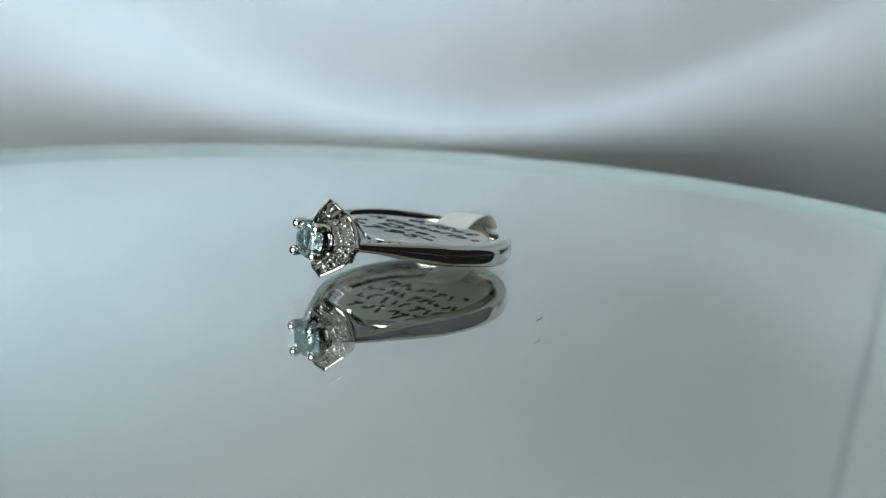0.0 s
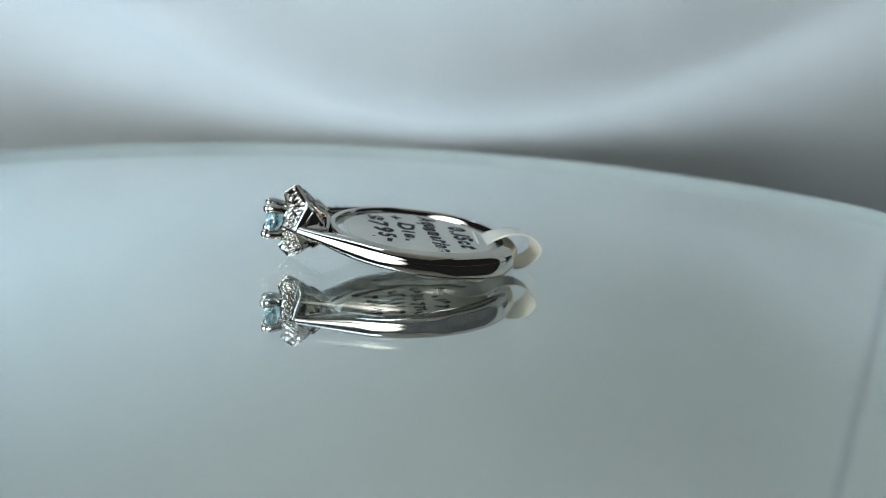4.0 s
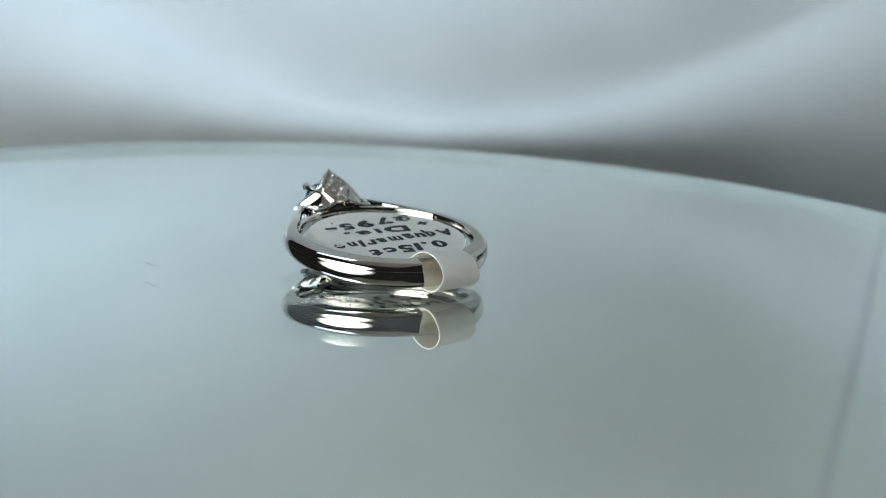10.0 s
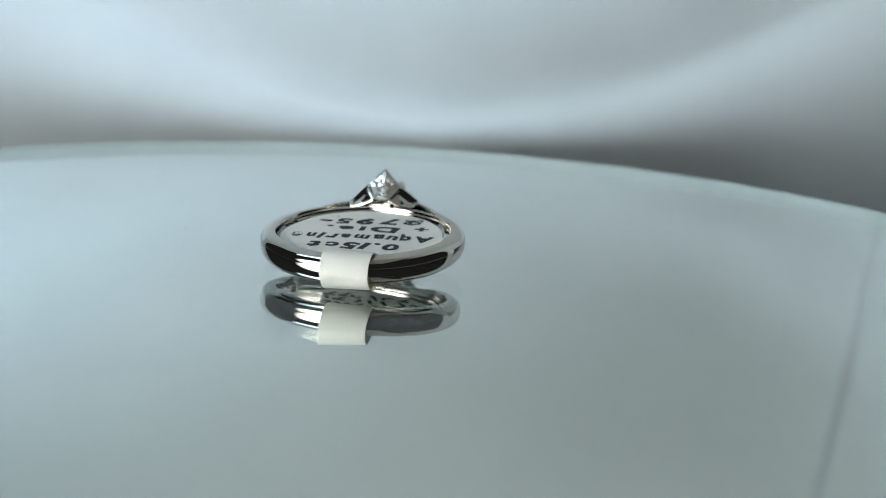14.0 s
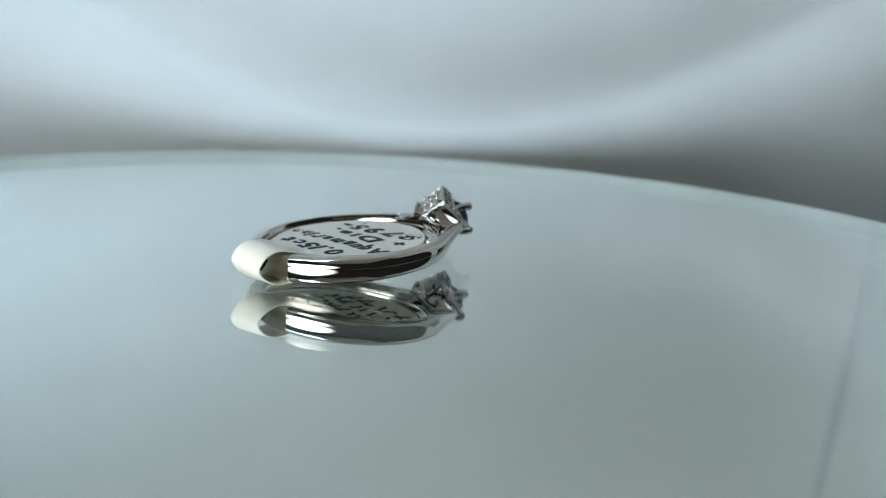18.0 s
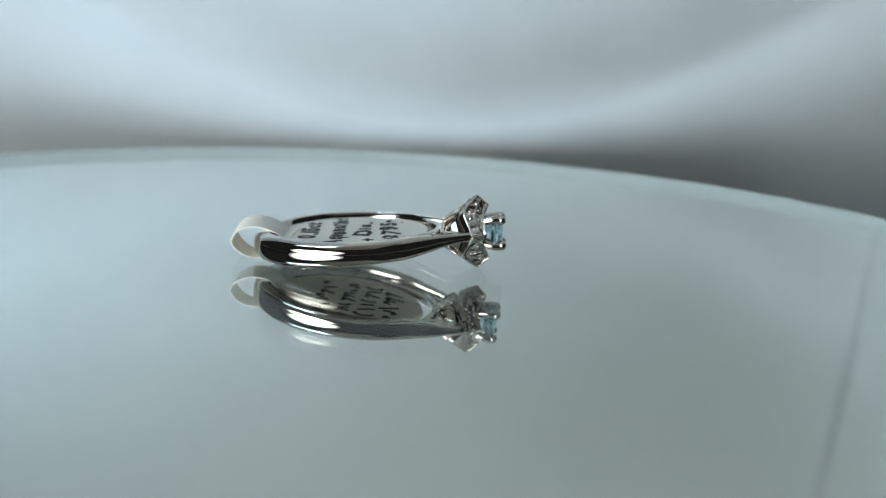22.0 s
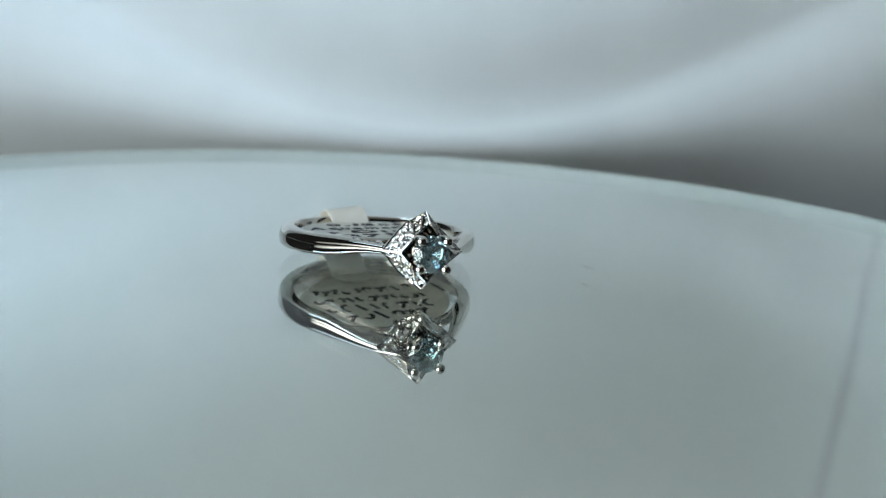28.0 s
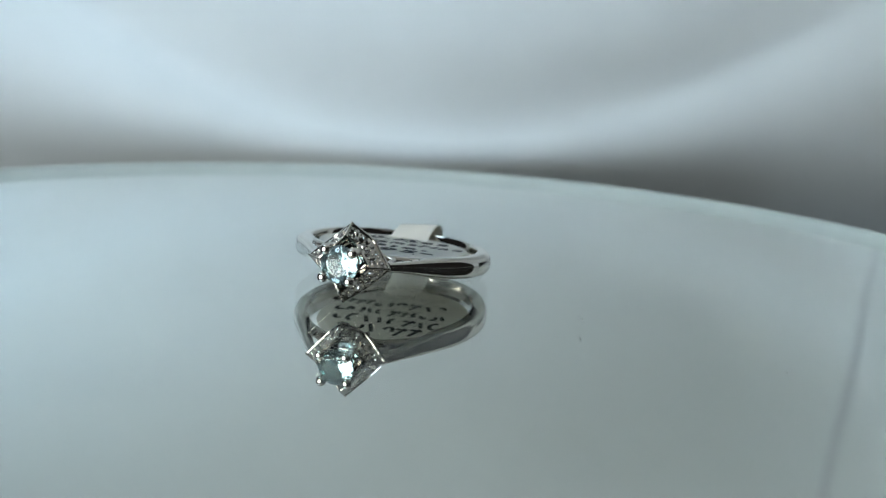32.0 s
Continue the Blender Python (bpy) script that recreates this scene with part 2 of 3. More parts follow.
def roof():
    """A thin unseen sheet of cloth, sagging a little, through which the added lamp shines."""
    # added so that the polished metal mirrors a bright surface overhead
    bm, n = bmesh.new(), 12
    rows = [[bm.verts.new((-0.225 + 0.40 * i / n, -0.30 + 0.68 * j / n, 0.336 - 0.010 * math.sin(math.pi * i / n) * math.sin(math.pi * j / n)))
             for i in range(n + 1)] for j in range(n + 1)]
    for a, b in zip(rows, rows[1:]):
        for i in range(n):
            bm.faces.new((a[i], a[i + 1], b[i + 1], b[i]))
    return tagged(mesh_object("ceiling", bm, ROOF, 180), "thin white cloth roof added over the light tent, unseen", "ceiling", kind="structure")


SOFTBOX_GLOW = 29.0
softbox()
backdrop()
roof()
# added out of view, kept short so the band still mirrors dark at its sides
side_wall("wall_west", (-0.212, 0.375), (-0.222, 0.270))
side_wall("wall_east", (0.203, 0.214), (0.208, 0.165))
slab("ground", (0.0, 0.0, -0.09), (1.4, 1.4, 0.05), TABLE, "dark grey table top under the light tent")


# ---------------------------------------------------------------- the turntable
def turntable():
    t = new("turntable")
    t.location = AXIS
    bm = bmesh.new()
    bmesh.ops.create_circle(bm, cap_ends=True, radius=0.0811, segments=240)
    part("glass_plate", bm, GLASS, t, "clear glass plate")
    bm = bmesh.new()
    bmesh.ops.create_circle(bm, cap_ends=True, radius=0.0811, segments=240, matrix=Matrix.Translation((0, 0, -0.00094)))
    part("mirror_backing", bm, MIRROR, t, "silvered mirror under the glass")
    bm, turn = bmesh.new(), [2 * math.pi * k / 240 for k in range(240)]
    loft(bm, [[(r * math.cos(a), r * math.sin(a), z) for r, z in ((0.0811, -0.0012), (0.0814, -0.0010), (0.0814, -0.0001), (0.0811, 0.0002))] for a in turn], closed=True)
    part("ground_edge", bm, EDGE, t, "matt ground glass edge", 40)
    part("platter", disc_solid(0.079, -0.016, -0.0014, 0.001), BASE, t, "white plastic platter", 30)
    part("foot", disc_solid(0.055, -0.062, -0.016, 0.004), BASE, t, "white plastic motor base", 30)
    return tagged(t, "round mirrored glass turntable on a white base", "turntable")


PLATE = turntable()


# ---------------------------------------------------------------- the ring, in millimetres: x to the stone, z out of its plane
def scaled(bm):
    bmesh.ops.scale(bm, vec=(MM, MM, MM), verts=bm.verts[:])
    return bm


def d_profile(inner, outer, half, n=20):
    """The band's section: flat within, rounded with a faint ridge without."""
    pts = []
    w = outer - inner
    for k in range(n + 1):
        a = -math.pi / 2 + math.pi * k / n
        c, s = math.cos(a), math.sin(a)
        c, s = abs(c) ** 0.84, math.copysign(abs(s) ** 0.84, s)
        pts.append((inner + 0.40 * w + 0.60 * w * c, half * s))
    pts += [(inner + 0.10 * w, half), (inner, half * 0.82), (inner, -half * 0.82), (inner + 0.10 * w, -half)]
    return pts


def band():
    """From one halo corner round the back to the other: round, then straight arms along the tangent."""
    bm, rings, half_path = bmesh.new(), [], []
    end, a0, rad = Vector((11.95, 3.92, 0)), radians(56), 10.07
    start = Vector((math.cos(a0), math.sin(a0), 0))
    arm = (end - start * rad).normalized()
    square = Vector((-arm.y, arm.x, 0)) * -1
    square = square if square.dot(start) > 0 else -square
    for i in range(18):
        k = 1 - i / 18
        out = start.lerp(square, min(1.0, k * 2)).normalized()
        half_path.append(((start * rad).lerp(end, k), out, 1.02 - 0.56 * smoothstep(0, 1, k), 1.45 - 0.70 * smoothstep(0, 1, k)))
    for i in range(73):
        off = 56 + 124 * i / 72
        out = Vector((math.cos(radians(off)), math.sin(radians(off)), 0))
        half_path.append((out * rad, out, 1.02 + 0.26 * smoothstep(56, 140, off), 1.45 + 0.22 * smoothstep(56, 100, off)))
    path = half_path + [(Vector((p.x, -p.y, 0)), Vector((o.x, -o.y, 0)), h, w) for p, o, h, w in half_path[-2::-1]]
    for p, out, half, thick in path:
        sag = (0.0088 * p.x + 0.0188 * p.y - 0.36) * smoothstep(11.5, 5.5, p.x)
        rings.append([(p.x + out.x * r - 0.05, p.y + out.y * r, z + sag) for r, z in d_profile(-thick, 0.0, half)])
    return scaled(loft(bm, rings))


def bridge():
    """The thin arc that closes the circle under the head."""
    bm, rings = bmesh.new(), []
    for i in range(41):
        a = radians(-66 + 132 * i / 40)
        rings.append([(r * math.cos(a), r * math.sin(a), z) for r, z in d_profile(8.33, 9.15, 0.58, 12)])
    return scaled(loft(bm, rings))


def brilliant(radius, crown, depth, table=0.56, n=8):
    """A round brilliant along +x with its girdle at x = 0."""
    pts = []
    for k in range(n):
        a, b = 2 * math.pi * k / n, 2 * math.pi * (k + 0.5) / n
        pts.append((crown, table * radius * math.cos(a), table * radius * math.sin(a)))
        pts.append((crown * 0.62, 0.795 * radius * math.cos(b), 0.795 * radius * math.sin(b)))
        pts.append((-depth * 0.56, 0.48 * radius * math.cos(b), 0.48 * radius * math.sin(b)))
    for k in range(2 * n):
        a = math.pi * k / n
        for x in (0.0, -0.05 * radius):
            pts.append((x, radius * math.cos(a), radius * math.sin(a)))
    pts.append((-depth, 0, 0))
    bm = bmesh.new()
    for p in pts:
        bm.verts.new(p)
    bmesh.ops.convex_hull(bm, input=bm.verts[:])
    bmesh.ops.dissolve_limit(bm, angle_limit=radians(1), verts=bm.verts[:], edges=bm.edges[:])
    return scaled(bm)


def small_gem(radius):
    bm = bmesh.new()
    pts = [(0.35 * radius, 0.55 * radius * math.cos(a), 0.55 * radius * math.sin(a)) for a in (math.pi * k / 3 for k in range(6))]
    pts += [(0, radius * math.cos(a), radius * math.sin(a)) for a in (math.pi * (k + 0.5) / 3 for k in range(6))]
    pts.append((-0.7 * radius, 0, 0))
    for p in pts:
        bm.verts.new(p)
    bmesh.ops.convex_hull(bm, input=bm.verts[:])
    return scaled(bm)


GEM = bpy.data.meshes.new("melee")
_bm = small_gem(0.36)
_bm.to_mesh(GEM)
_bm.free()
GEM.materials.append(DIAMOND)
BEAD = bpy.data.meshes.new("bead")
_bm = bmesh.new()
bmesh.ops.create_icosphere(_bm, subdivisions=2, radius=0.13 * MM)
for _f in _bm.faces:
    _f.smooth = True
_bm.to_mesh(BEAD)
_bm.free()
BEAD.materials.append(GOLD)


def set_piece(name, data, parent, place, normal, size=1.0):
    ob = new(name, data)
    ob.parent = parent
    q = Vector((1, 0, 0)).rotation_difference(Vector(normal).normalized())
    ob.matrix_local = Matrix.LocRotScale(Vector(place) * MM, q, (size, size, size))
    return ob


TX, KX, YX = 12.52, 11.05, 12.08        # how far out the halo's upper corner, knee and side corner stand
TZ, YY = 3.70, 4.03


def knee(a, b, c, s):
    """Down from a to b and up to c, with a rounded turn at s = 0.41."""
    k, r = 0.41, 0.13
    if abs(s - k) >= r:
        return a + (b - a) * s / k if s < k else b + (c - b) * (s - k) / (1 - k)
    p, q = b + (a - b) * r / k, b + (c - b) * r / (1 - k)
    u = (s - k + r) / (2 * r)
    return (1 - u) ** 2 * p + 2 * u * (1 - u) * b + u * u * q


def halo_edge(s, inner=False):
    """From the upper corner (s = 0) to the side corner (s = 1), with a knee on the way."""
    if inner:
        x = knee(13.70, 13.22, 13.45, s)
        return Vector((x, 2.48 * s, 2.62 * (1 - s)))
    bow = 0.10 * math.sin(math.pi * s)
    x = knee(TX, KX, YX, s)
    return Vector((x, YY * s + bow, TZ * (1 - s) + bow))


def mirrored(p, sy, sz):
    return Vector((p.x, p.y * sy, p.z * sz))


def halo_side(sy, sz):
    """One side of the square: a polished rim, the set strip cut uneven round its stones, an inner rim, and the wall down to the stone."""
    bm, rings = bmesh.new(), []
    for i in range(49):
        s = i / 48
        o, n = halo_edge(s), halo_edge(s, True)
        face, up = n - o, Vector((0.62, 0.55, 0.55)).normalized()
        k = smoothstep(0.34, 0.50, s)
        edge = Vector((o.x - 0.22, o.y * 0.965, o.z * 0.965))
        back = Vector((o.x - 0.30 - 0.55 * k, o.y * (0.90 - 0.18 * k), o.z * (0.90 - 0.18 * k)))
        well = Vector((n.x - 1.35, n.y * 0.62, n.z * 0.62))
        bed = [o + face * f + up * (0.01 + 0.11 * noise.noise((o + face * f) * 2.3 + Vector((7 * sy, 3 * sz, 0)))) for f in (0.19, 0.27, 0.35, 0.43, 0.51, 0.59, 0.67, 0.75)]
        ring = [o - Vector((0.05, 0, 0)), o + up * 0.06, o + face * 0.03 + up * 0.10, o + face * 0.08 + up * 0.10, o + face * 0.12 + up * 0.01,
                *bed, n - face * 0.14 + up * 0.01, n - face * 0.10 + up * 0.10, n - face * 0.03 + up * 0.10, n, n.lerp(well, 0.5) - up * 0.10, well,
                well.lerp(back, 0.5), back, edge]
        rings.append([mirrored(p, sy, sz) for p in ring])
    return scaled(loft(bm, rings))


LOW = Vector((9.2, 0.72, 1.2))


def kite(sz):
    """The set panel behind the upper corner, folded along its middle, between two polished bars."""
    bm = bmesh.new()
    a, b = halo_edge(0.0), halo_edge(0.41)
    a, b = Vector((a.x - 0.22, 0, a.z - 0.02)), Vector((b.x - 0.22, b.y * 0.90, b.z - 0.02))
    mid = Vector((10.72, 0, 2.36))
    outline = [a, b, LOW, Vector((LOW.x, -LOW.y, LOW.z)), Vector((b.x, -b.y, b.z))]
    rows = []
    for inset, depth in ((0.0, 0.0), (0.06, 0.02), (0.10, -0.06)):
        c = mid
        rows.append([bm.verts.new(mirrored(p.lerp(c, inset) + Vector((-0.6, 0, 0.7)) * depth, 1, sz)) for p in outline])
    base = [bm.verts.new(mirrored(p + Vector((0.35, 0, -0.40)), 1, sz)) for p in outline]
    centre = bm.verts.new(mirrored(mid + Vector((0.04, 0, -0.05)), 1, sz))
    under = bm.verts.new(mirrored(mid + Vector((0.40, 0, -0.45)), 1, sz))
    for k in range(5):
        m = (k + 1) % 5
        bm.faces.new((base[k], base[m], rows[0][m], rows[0][k]))
        for u, v in zip(rows, rows[1:]):
            bm.faces.new((u[k], u[m], v[m], v[k]))
        bm.faces.new((rows[-1][k], rows[-1][m], centre))
        bm.faces.new((base[m], base[k], under))
    return scaled(bm)


def gallery_wall(sy, sz):
    """The hollowed wall between that panel and the shoulder, with a small round opening low down."""
    k, y = halo_edge(0.43), halo_edge(0.97)
    k, y = Vector((k.x - 0.70, k.y * 0.86, k.z * 0.86)), Vector((y.x - 0.95, y.y * 0.86, y.z + 0.12))
    c, d = Vector((9.35, 3.15, 0.28)), Vector((9.35, 0.70, 1.10))
    corners, out = [k, y, c, d], Vector((-0.1, 0.22, 0.22))
    mid = k * 0.10 + y * 0.10 + c * 0.52 + d * 0.28
    outer = [corners[i].lerp(corners[(i + 1) % 4], q / 5) for i in range(4) for q in range(5)]
    inner = [mid + (p - mid).normalized() * 0.24 for p in outer]
    rings = [[a.lerp(b, f) + out * h for a, b in zip(outer, inner)] for f, h in ((0, 0), (0.12, -0.14), (0.4, -0.26), (0.8, -0.26), (0.97, -0.32), (1, -0.8))]
    rings += [[p - out * 1.8 for p in inner], [p - out * 1.8 for p in outer]]
    return scaled(loft(bmesh.new(), [[mirrored(p, sy, sz) for p in r] for r in rings], closed=True))


def gallery_bars(sy, sz):
    """The rounded bars about the three-sided opening between that panel and the shoulder."""
    k, y = halo_edge(0.43), halo_edge(0.97)
    k, y = Vector((k.x - 0.75, k.y * 0.88, k.z * 0.88)), Vector((y.x - 1.0, y.y * 0.88, y.z + 0.10))
    c, d = Vector((9.25, 3.25, 0.28)), Vector((9.25, 0.80, 1.12))
    out = []
    for pts, rad in (((k, k.lerp(d, 0.5) + Vector((-0.06, 0.05, 0.05)), d), (0.26, 0.22, 0.26)),
                     ((d, d.lerp(c, 0.5) + Vector((-0.12, -0.02, -0.12)), c), (0.26, 0.24, 0.30)),
                     ((c, c.lerp(y, 0.5) + Vector((0, 0.02, 0.06)), y), (0.30, 0.26, 0.24))):
        smooth = curve_through([tuple(mirrored(p, sy, sz)) for p in pts], 5)
        n = len(smooth) - 1
        radii = [rad[0] + (rad[1] - rad[0]) * min(1, 2 * i / n) + (rad[2] - rad[1]) * max(0, 2 * i / n - 1) for i in range(n + 1)]
        out.append(scaled(tube(smooth, radii, 10)))
    return out


def ring():
    r, rng = new("ring"), random.Random(7)
    part("band", band(), GOLD, r, "polished white-gold band", 40)
    part("bridge", bridge(), GOLD, r, "", 40)
    for side in (1, -1):
        for k in range(4):
            p = (10.7 - 0.80 * k, side * (3.75 + 0.56 * k), 0.44 + 0.07 * k)
            set_piece("accent_diamond", GEM, r, p, (0.2, -0.35 * side, 1), 0.72 - 0.10 * k)
    for sy in (1, -1):
        for sz in (1, -1):
            h = part("halo_side", halo_side(sy, sz), GOLD, r, "pave-set halo side", 42)
            part("gallery_wall", gallery_wall(sy, sz), GOLD, r, "", 75)
            for bar in gallery_bars(sy, sz):
                part("gallery_bar", bar, GOLD, r, "", 60)
            nrm = Vector((0.60, 0.56 * sy, 0.56 * sz))
            spots = [(0.13 + 0.20 * k, 0.33, 0) for k in range(5)] + [(0.22 + 0.21 * k, 0.68, 0) for k in range(4)]
            spots += [(0.23 + 0.20 * k, 0.30, 1) for k in range(4)] + [(0.115 + 0.21 * k, 0.72, 1) for k in range(5)] + [(0.16 + 0.105 * k, 0.50, 1) for k in range(8)]
            for s, f, kind in spots:
                o, n = mirrored(halo_edge(s), sy, sz), mirrored(halo_edge(s, True), sy, sz)
                wob = Vector((rng.uniform(-1, 1), rng.uniform(-1, 1), rng.uniform(-1, 1))) * 0.3
                if kind:
                    set_piece("bead", BEAD, h, o.lerp(n, f) + nrm * 0.05, nrm, 0.72)
                else:
                    set_piece("diamond", GEM, h, o.lerp(n, f) + nrm * 0.05, nrm + wob, 0.84)
    for a, sy, sz in ((0.0, 1, 1), (0.0, 1, -1), (1.0, 1, 1), (1.0, -1, 1)):
        ends = [mirrored(halo_edge(a, q), sy, sz) for q in (False, True)]
        part("mitre_bar", scaled(tube([ends[0], ends[0].lerp(ends[1], 0.5), ends[1]], [0.13, 0.12, 0.14], 8)), GOLD, r, "", 60)
    for sz in (1, -1):
        panel = part("kite_panel", kite(sz), GOLD, r, "small kite-shaped set panel")
        for y, s in ((0.0, 0.20), (0.36, 0.36), (-0.36, 0.36), (0.78, 0.47), (0.0, 0.50), (-0.78, 0.47), (0.40, 0.63), (-0.40, 0.63), (0.0, 0.76), (0.36, 0.87), (-0.36, 0.87)):
            p = Vector((TX - 0.22, 0, TZ)).lerp(Vector((LOW.x, 0, LOW.z)), s)
            lift = 0.30 * abs(y) * (1 - abs(s - 0.45))
            set_piece("diamond", GEM, panel, (p.x + lift, y, sz * (p.z + 0.02)), (-0.62 + rng.uniform(-0.25, 0.25), rng.uniform(-0.25, 0.25), 0.78 * sz), 0.82)
    stone = part("aquamarine", brilliant(1.78, 0.55, 1.34, 0.60), AQUA, r, "pale blue faceted aquamarine")
    stone.location = (14.55 * MM, 0, 0)
    for sy in (1, -1):
        for sz in (1, -1):
            post = [(11.2, 0.55 * sy, 0.55 * sz), (12.6, 1.0 * sy, 1.0 * sz), (13.8, 1.27 * sy, 1.27 * sz), (14.75, 1.36 * sy, 1.36 * sz), (15.05, 1.25 * sy, 1.25 * sz)]
            pr = part("prong", scaled(tube(post, [0.30, 0.34, 0.42, 0.45, 0.36])), GOLD, r, "", 60)
            bm = bmesh.new()
            bmesh.ops.create_icosphere(bm, subdivisions=3, radius=0.51, matrix=Matrix.Translation((15.0, 1.27 * sy, 1.27 * sz)) @ Matrix.Diagonal((0.9, 1, 1, 1)))
            part("prong_tip", scaled(bm), GOLD, pr, "rounded bead tip", 180)
    bm = bmesh.new()
    loft(bm, [[(12.75 + 0.2 * math.cos(b), (1.12 + 0.2 * math.sin(b)) * math.cos(a), (1.12 + 0.2 * math.sin(b)) * math.sin(a))
               for b in (2 * math.pi * q / 8 for q in range(8))] for a in (2 * math.pi * k / 32 for k in range(32))], closed=True)
    part("gallery_rail", scaled(bm), GOLD, r, "", 60)
    bm = bmesh.new()
    loft(bm, [[(x, y * w, z * w2) for y, z in ((1, 0), (0.5, 0.8), (-0.5, 0.8), (-1, 0), (-0.5, -0.8), (0.5, -0.8))] for x, w, w2 in ((8.9, 2.0, 0.9), (9.8, 1.6, 0.9), (11.4, 0.9, 0.9))])
    part("head_base", scaled(bm), GOLD, r, "", 30)
    return tagged(r, "polished white-gold ring with pale aquamarine and square pave halo", "ring")


# ---------------------------------------------------------------- the paper price tag, in the ring's space
def skew(p):
    """The loop's axis is not quite square to the band."""
    k = min(max((-p[0] - 6.2) / 2.0, 0.0), 1.0) * (p[1] + 0.68)
    return (p[0] - 0.08 * k, p[1], p[2] + 0.125 * k * min(max((p[2] + 2.2) / 2.0, 0.0), 1.0))


def paper_strip(path, lo, hi, thick, bend):
    """A strip along a path of (x, z), as wide as lo to hi in y."""
    bm, rings = bmesh.new(), []
    pts = [Vector((x, 0, z)) for x, z in path]
    for i, p in enumerate(pts):
        d = (pts[min(i + 1, len(pts) - 1)] - pts[max(i - 1, 0)]).normalized()
        n = Vector((d.z, 0, -d.x)) * thick / 2
        rings.append([bend(q) for q in ((p.x + n.x, lo, p.z + n.z), (p.x + n.x, hi, p.z + n.z), (p.x - n.x, hi, p.z - n.z), (p.x - n.x, lo, p.z - n.z))])
    return scaled(loft(bm, rings))


LOBE_X, LOBE_Y, LOBE_R = -0.14, -0.21, 7.59


def lobe_height(x, y, lower=False):
    return 0.327 + 0.0276 * y if not lower else 0.02 + 0.022 * y + 0.012 * x


def tab(x, y, r, lower, seed):
    """One round end of the label, its edge cut a little unevenly."""
    bm, n = bmesh.new(), 96
    rings = []
    for z in (-0.05, 0.05):
        ring = []
        for k in range(n):
            a = 2 * math.pi * k / n
            q = r + 0.05 * math.sin(3 * a + seed) + 0.03 * math.sin(7 * a + 2 * seed)
            px, py = x + q * math.cos(a), y + q * math.sin(a)
            ring.append((px, py, lobe_height(px, py, lower) + z - (0.0 if lower else 0.03) * (1 + math.sin(2 * a + seed))))
        rings.append(ring)
    return scaled(loft(bm, rings))


def handwriting(text, first, last, size, parent, label, seed, wide=1.0):
    """Letters set one by one along a line that sags and wavers; the tops of the letters point to the strap."""
    rng, widths, glyphs = random.Random(seed), [], []
    for ch in text:
        data = bpy.data.curves.new("lettering", "FONT")
        data.body, data.size, data.offset, data.extrude = ch, size, 0.040 * size, 0.012
        tmp = new("lettering", data)
        me = bpy.data.meshes.new_from_object(tmp)
        bpy.data.objects.remove(tmp)
        xs = [v.co.x for v in me.vertices]
        glyphs.append((me, (min(xs) + max(xs)) / 2 if xs else 0.0))
        widths.append(max(xs) - min(xs) if xs else 0.0)
    gap = 0.16 * size
    total = sum(widths) + gap * (len(text) - 1)
    bm, run = bmesh.new(), 0.0
    (x0, y0), (x1, y1) = first, last
    length = math.hypot(x1 - x0, y1 - y0)
    squash = length / total
    for (me, mid), w in zip(glyphs, widths):
        s = (run + w / 2) / total
        run += w + gap
        tilt, grow, drop = rng.uniform(-0.16, 0.16), rng.uniform(0.88, 1.12), rng.uniform(-0.10, 0.10) * size * 0.6
        before = len(bm.verts)
        bm.from_mesh(me)
        bpy.data.meshes.remove(me)
        bm.verts.ensure_lookup_table()
        for v in bm.verts[before:]:
            u, h = (v.co.x - mid) * squash * wide * grow, (v.co.y - 0.33 * size) * grow
            wob = noise.noise_vector(Vector((u * 0.9 + seed, h * 0.9, s * 9)))
            u, h = u + 0.10 * wob.x - tilt * h + 0.12 * h, h + 0.10 * wob.y + tilt * u + drop
            px, py = x0 + (x1 - x0) * s - h, y0 + (y1 - y0) * s + u
            v.co = Vector((px, py, lobe_height(px, py) + 0.064 + v.co.z)) * MM
    me = bpy.data.meshes.new("lettering")
    bm.to_mesh(me)
    bm.free()
    me.materials.append(INK)
    ob = new("lettering", me)
    ob.parent = parent
    return tagged(ob, label)


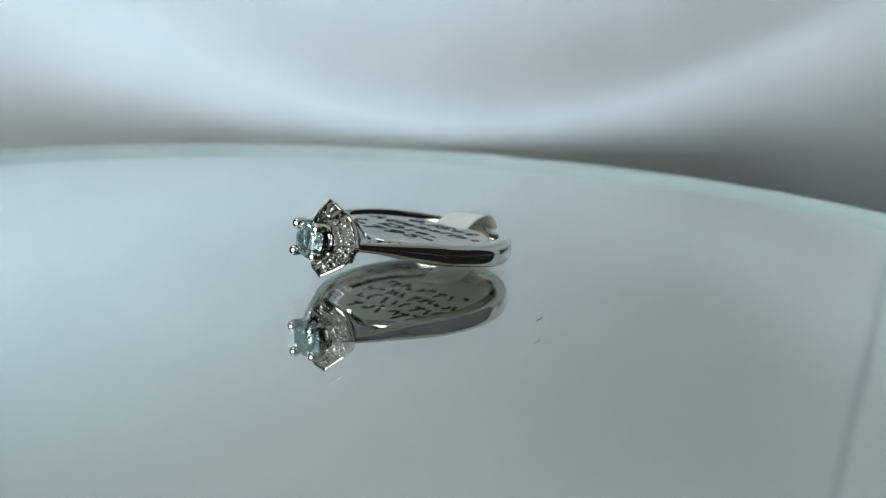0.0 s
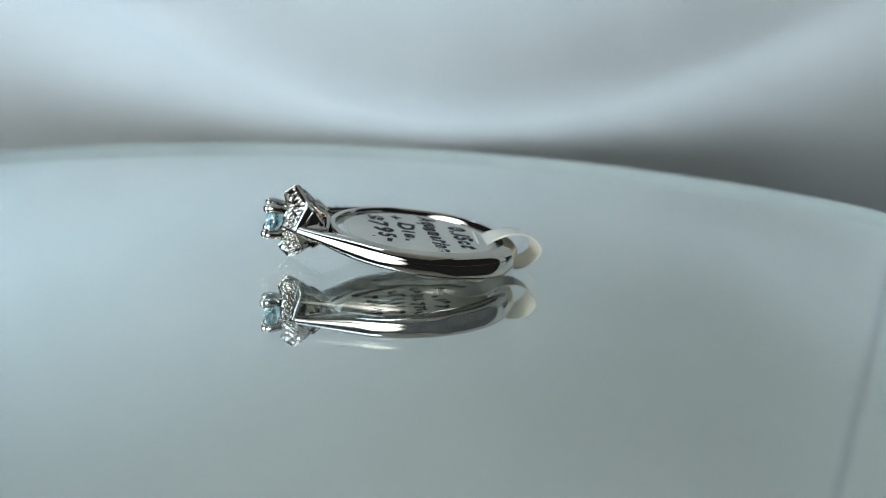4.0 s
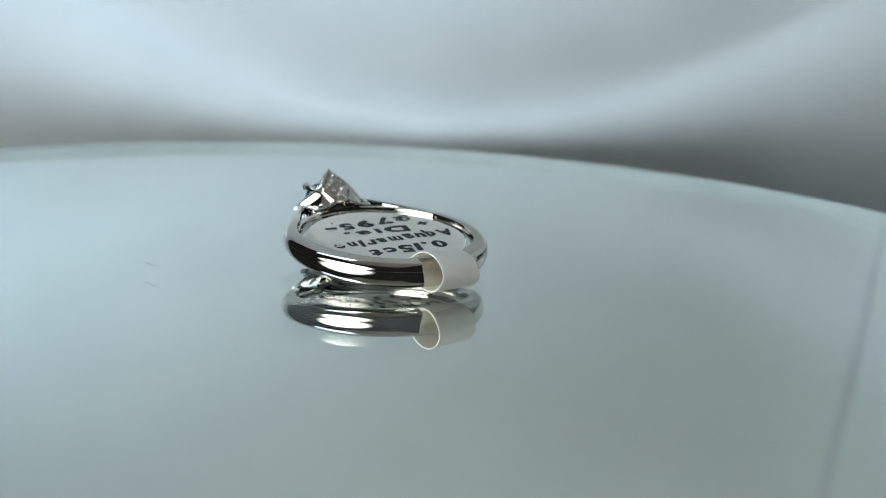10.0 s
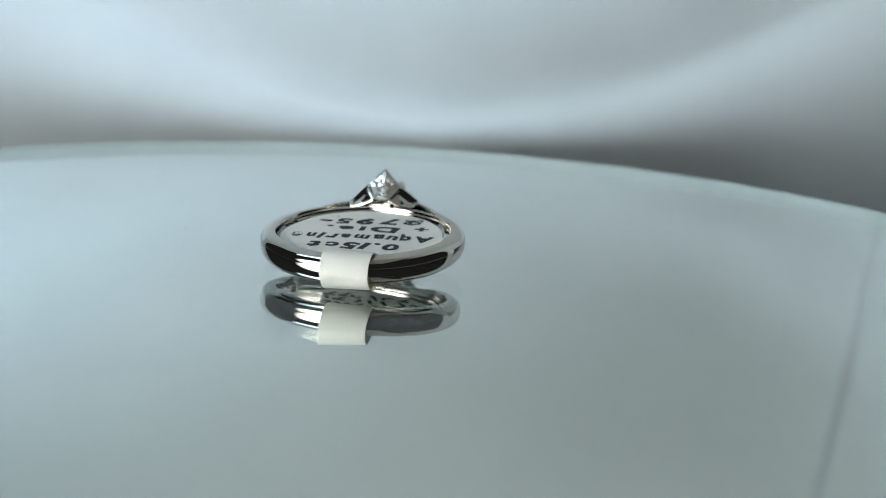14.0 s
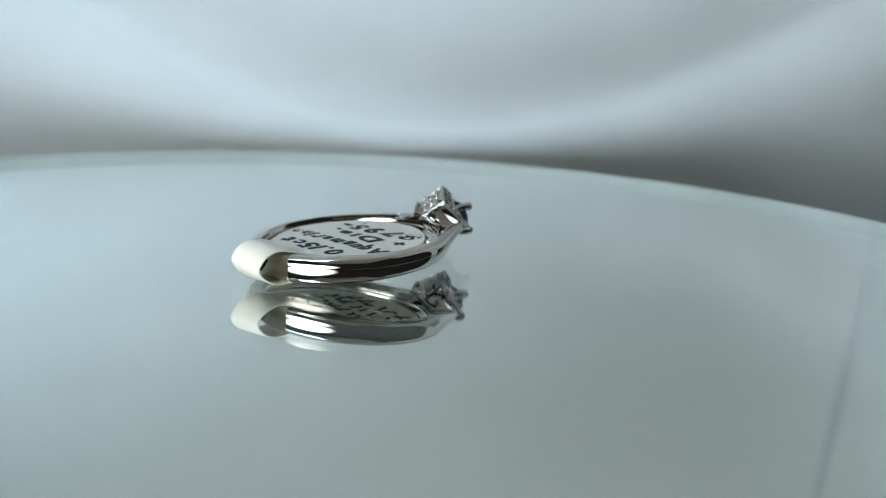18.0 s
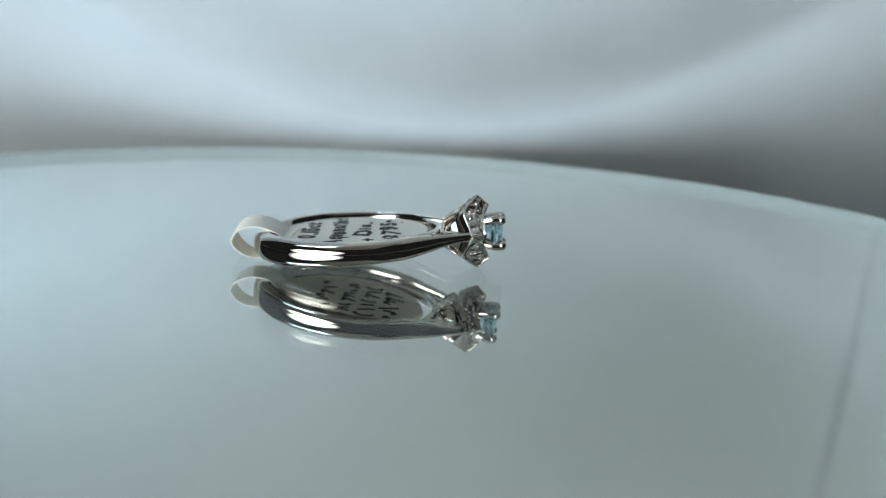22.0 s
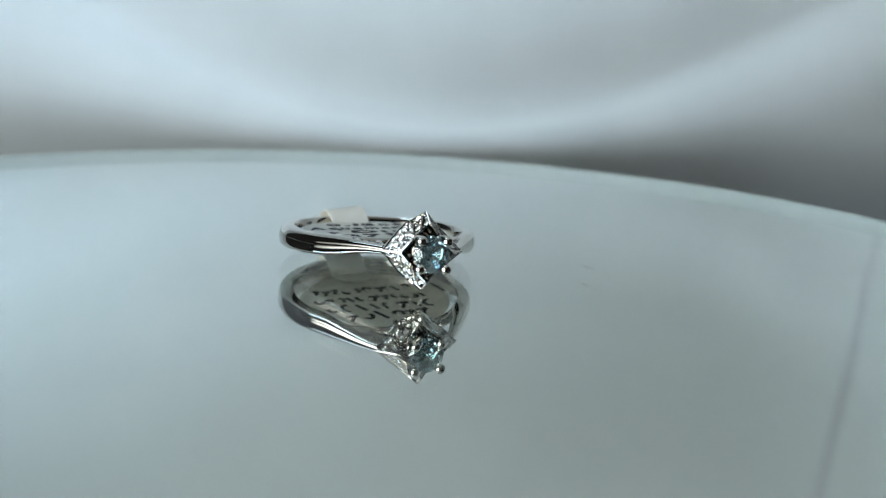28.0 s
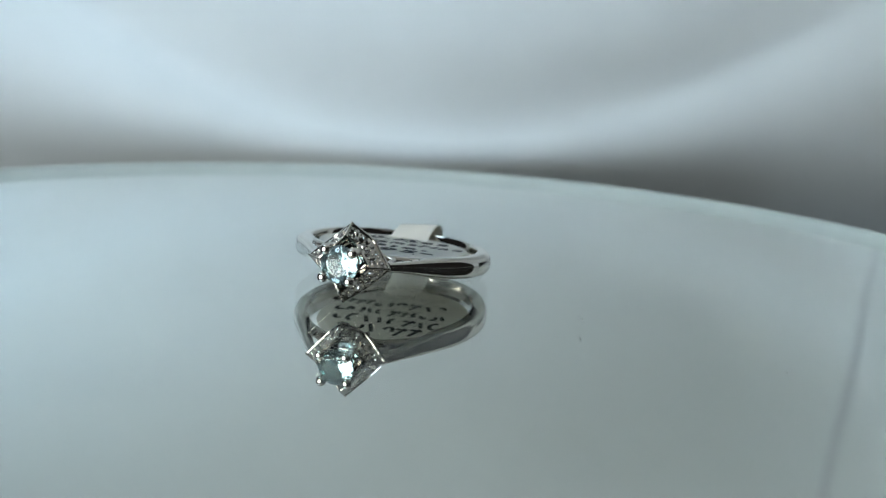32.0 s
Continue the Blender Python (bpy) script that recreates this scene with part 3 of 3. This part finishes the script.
def price_tag():
    t = new("price_tag")
    part("round_label", tab(LOBE_X, LOBE_Y, LOBE_R, False, 0.7), PAPER, t, "round white paper label with black writing")
    part("lower_label", tab(-0.30, 0.45, 7.60, True, 2.1), PAPER, t, "second round paper label folded under the first")
    path = curve_through([(-5.9, 0.42), (-6.6, 0.20), (-7.6, 0.82), (-8.8, 1.35), (-10.1, 1.54), (-11.4, 1.18), (-12.2, 0.30), (-12.05, -0.50), (-11.3, -1.30),
                          (-10.4, -1.74), (-9.4, -1.84), (-8.4, -1.74), (-7.6, -1.35), (-6.9, -1.05), (-6.2, -0.92)])
    lo, hi = -2.78, 1.42
    loop = part("strap", paper_strip(path, lo, hi, 0.12, skew), PAPER, t, "white paper strap folded round the band", 60)
    flap = [(-6.3, lo), (-6.3, hi)] + [(-5.9 + 1.75 * math.sin(a), (lo + hi) / 2 + (hi - lo) / 2 * math.cos(a)) for a in (math.pi * k / 20 for k in range(0, 21))]
    part("flap", scaled(prism([(x, y, -0.95 + 0.13 * (x + 6.3)) for x, y in flap], (0, 0, 0.09))), PAPER, t, "rounded loose end of the strap under the label")
    inside = []
    for k in range(12, len(path) - 12):
        d = (Vector(path[k + 1]) - Vector(path[k - 1])).normalized()
        inside.append((path[k][0] - d.y * 0.075, path[k][1] + d.x * 0.075))
    part("gummed_lining", paper_strip(inside, lo + 0.02, hi - 0.02, 0.02, skew), GUM, loop, "cream gummed inner face", 60)
    handwriting("0.15ct", (-4.25, -4.2), (-4.75, 4.4), 2.3, t, "handwritten 0.15ct", 3)
    handwriting("Aquamarine", (-1.15, -7.0), (-2.35, 6.7), 2.3, t, "handwritten Aquamarine", 5)
    handwriting("+", (2.0, -6.1), (1.9, -4.9), 1.9, t, "handwritten plus sign", 2)
    handwriting("Dia.", (1.15, -3.1), (0.75, 4.1), 2.1, t, "handwritten Dia.", 8)
    handwriting("$795-", (4.65, -5.2), (2.75, 5.1), 2.6, t, "handwritten price $795-", 11)
    handwriting(".", (4.0, 3.6), (4.0, 3.9), 2.6, t, "black ink dot after the price", 4, 0.5)
    rng = random.Random(4)
    bm = bmesh.new()
    for row in range(4):
        x = -2.9 + 2.35 * row
        wide = math.sqrt(max(LOBE_R ** 2 - (x + 0.3) ** 2, 0)) - 1.2
        y = -wide + rng.random()
        while y < wide - 0.8:
            high = rng.uniform(1.2, 1.9) if row > 1 else rng.uniform(0.8, 1.4)
            across = high * rng.uniform(0.5, 0.8)
            px = x + rng.uniform(-0.2, 0.2)
            kind = rng.randrange(4)
            if kind == 0:
                bars = [(-0.5, 0.3, 0.5, -0.3), (-0.4, -0.5, -0.3, 0.5)]
            elif kind == 1:
                bars = [(-0.5, -0.4, 0.5, 0.2)]
            else:
                n, b = kind + 2, rng.uniform(0, 6)
                pts = [(0.5 * math.cos(b + math.pi * k / 4), 0.5 * math.sin(b + math.pi * k / 4)) for k in range(n)]
                bars = [(*a, *b) for a, b in zip(pts, pts[1:])]
            for ax, ay, bx, by in bars:
                ax, bx, ay, by = ax * high, bx * high, ay * across, by * across
                span = math.hypot(bx - ax, by - ay)
                m = Matrix.Translation((px + (ax + bx) / 2, y + across / 2 + (ay + by) / 2, lobe_height(px, y, True) - 0.062))
                m = m @ Matrix.Rotation(math.atan2(by - ay, bx - ax), 4, "Z") @ Matrix.Diagonal((span + 0.22, 0.42, 0.02, 1))
                bmesh.ops.create_cube(bm, size=1.0, matrix=m)
            y += across + rng.uniform(0.35, 0.7)
    part("scrawl", scaled(bm), INK, t, "unreadable black strokes on the underside")
    return tagged(t, "white paper price tag looped round the ring's band", "price tag")


RING = ring()
TAG = price_tag()
SEAT = Matrix.Translation((-0.0024, 0.00098, 0.00264)) @ Matrix.Rotation(-0.0859, 4, "Y") @ Matrix.Rotation(-0.0472, 4, "X")


# ---------------------------------------------------------------- dust on the glass
def speck(points, thick):
    bm = tube([(x * MM, y * MM, thick * MM * 0.8) for x, y in points], [thick * MM] * len(points), 6)
    ob = mesh_object("dust_fibre", bm, DUST, 60)
    return tagged(ob, "tiny grey fibre lying on the glass", "dust", group="dust on the glass")


SPECKS = [speck(((-0.9, 0.35), (-0.2, 0.15), (0.5, -0.15), (1.0, -0.5)), 0.022), speck(((-0.8, -0.25), (-0.3, 0.05), (0.2, 0.02), (0.7, 0.28)), 0.05),
          speck(((0, 0), (0.5, 0.1)), 0.04)]
SPOTS = [(0.0077, 0.0076), (0.0051, 0.0220), (0.0121, 0.0396)]


# ---------------------------------------------------------------- movement
def motions():
    walk(PLATE, [(t, Matrix.Translation(AXIS) @ Matrix.Rotation(radians(a), 4, "Z")) for t, a in TURN])
    for thing in (RING, TAG):
        walk(thing, [(t, Matrix.Translation(AXIS) @ Matrix.Rotation(radians(a), 4, "Z") @ SEAT) for t, a in TURN])
    for thing, (x, y) in zip(SPECKS, SPOTS):
        walk(thing, [(t, Matrix.Translation(AXIS) @ Matrix.Rotation(radians(a), 4, "Z") @ Matrix.Translation((x, y, 0))) for t, a in TURN])


motions()
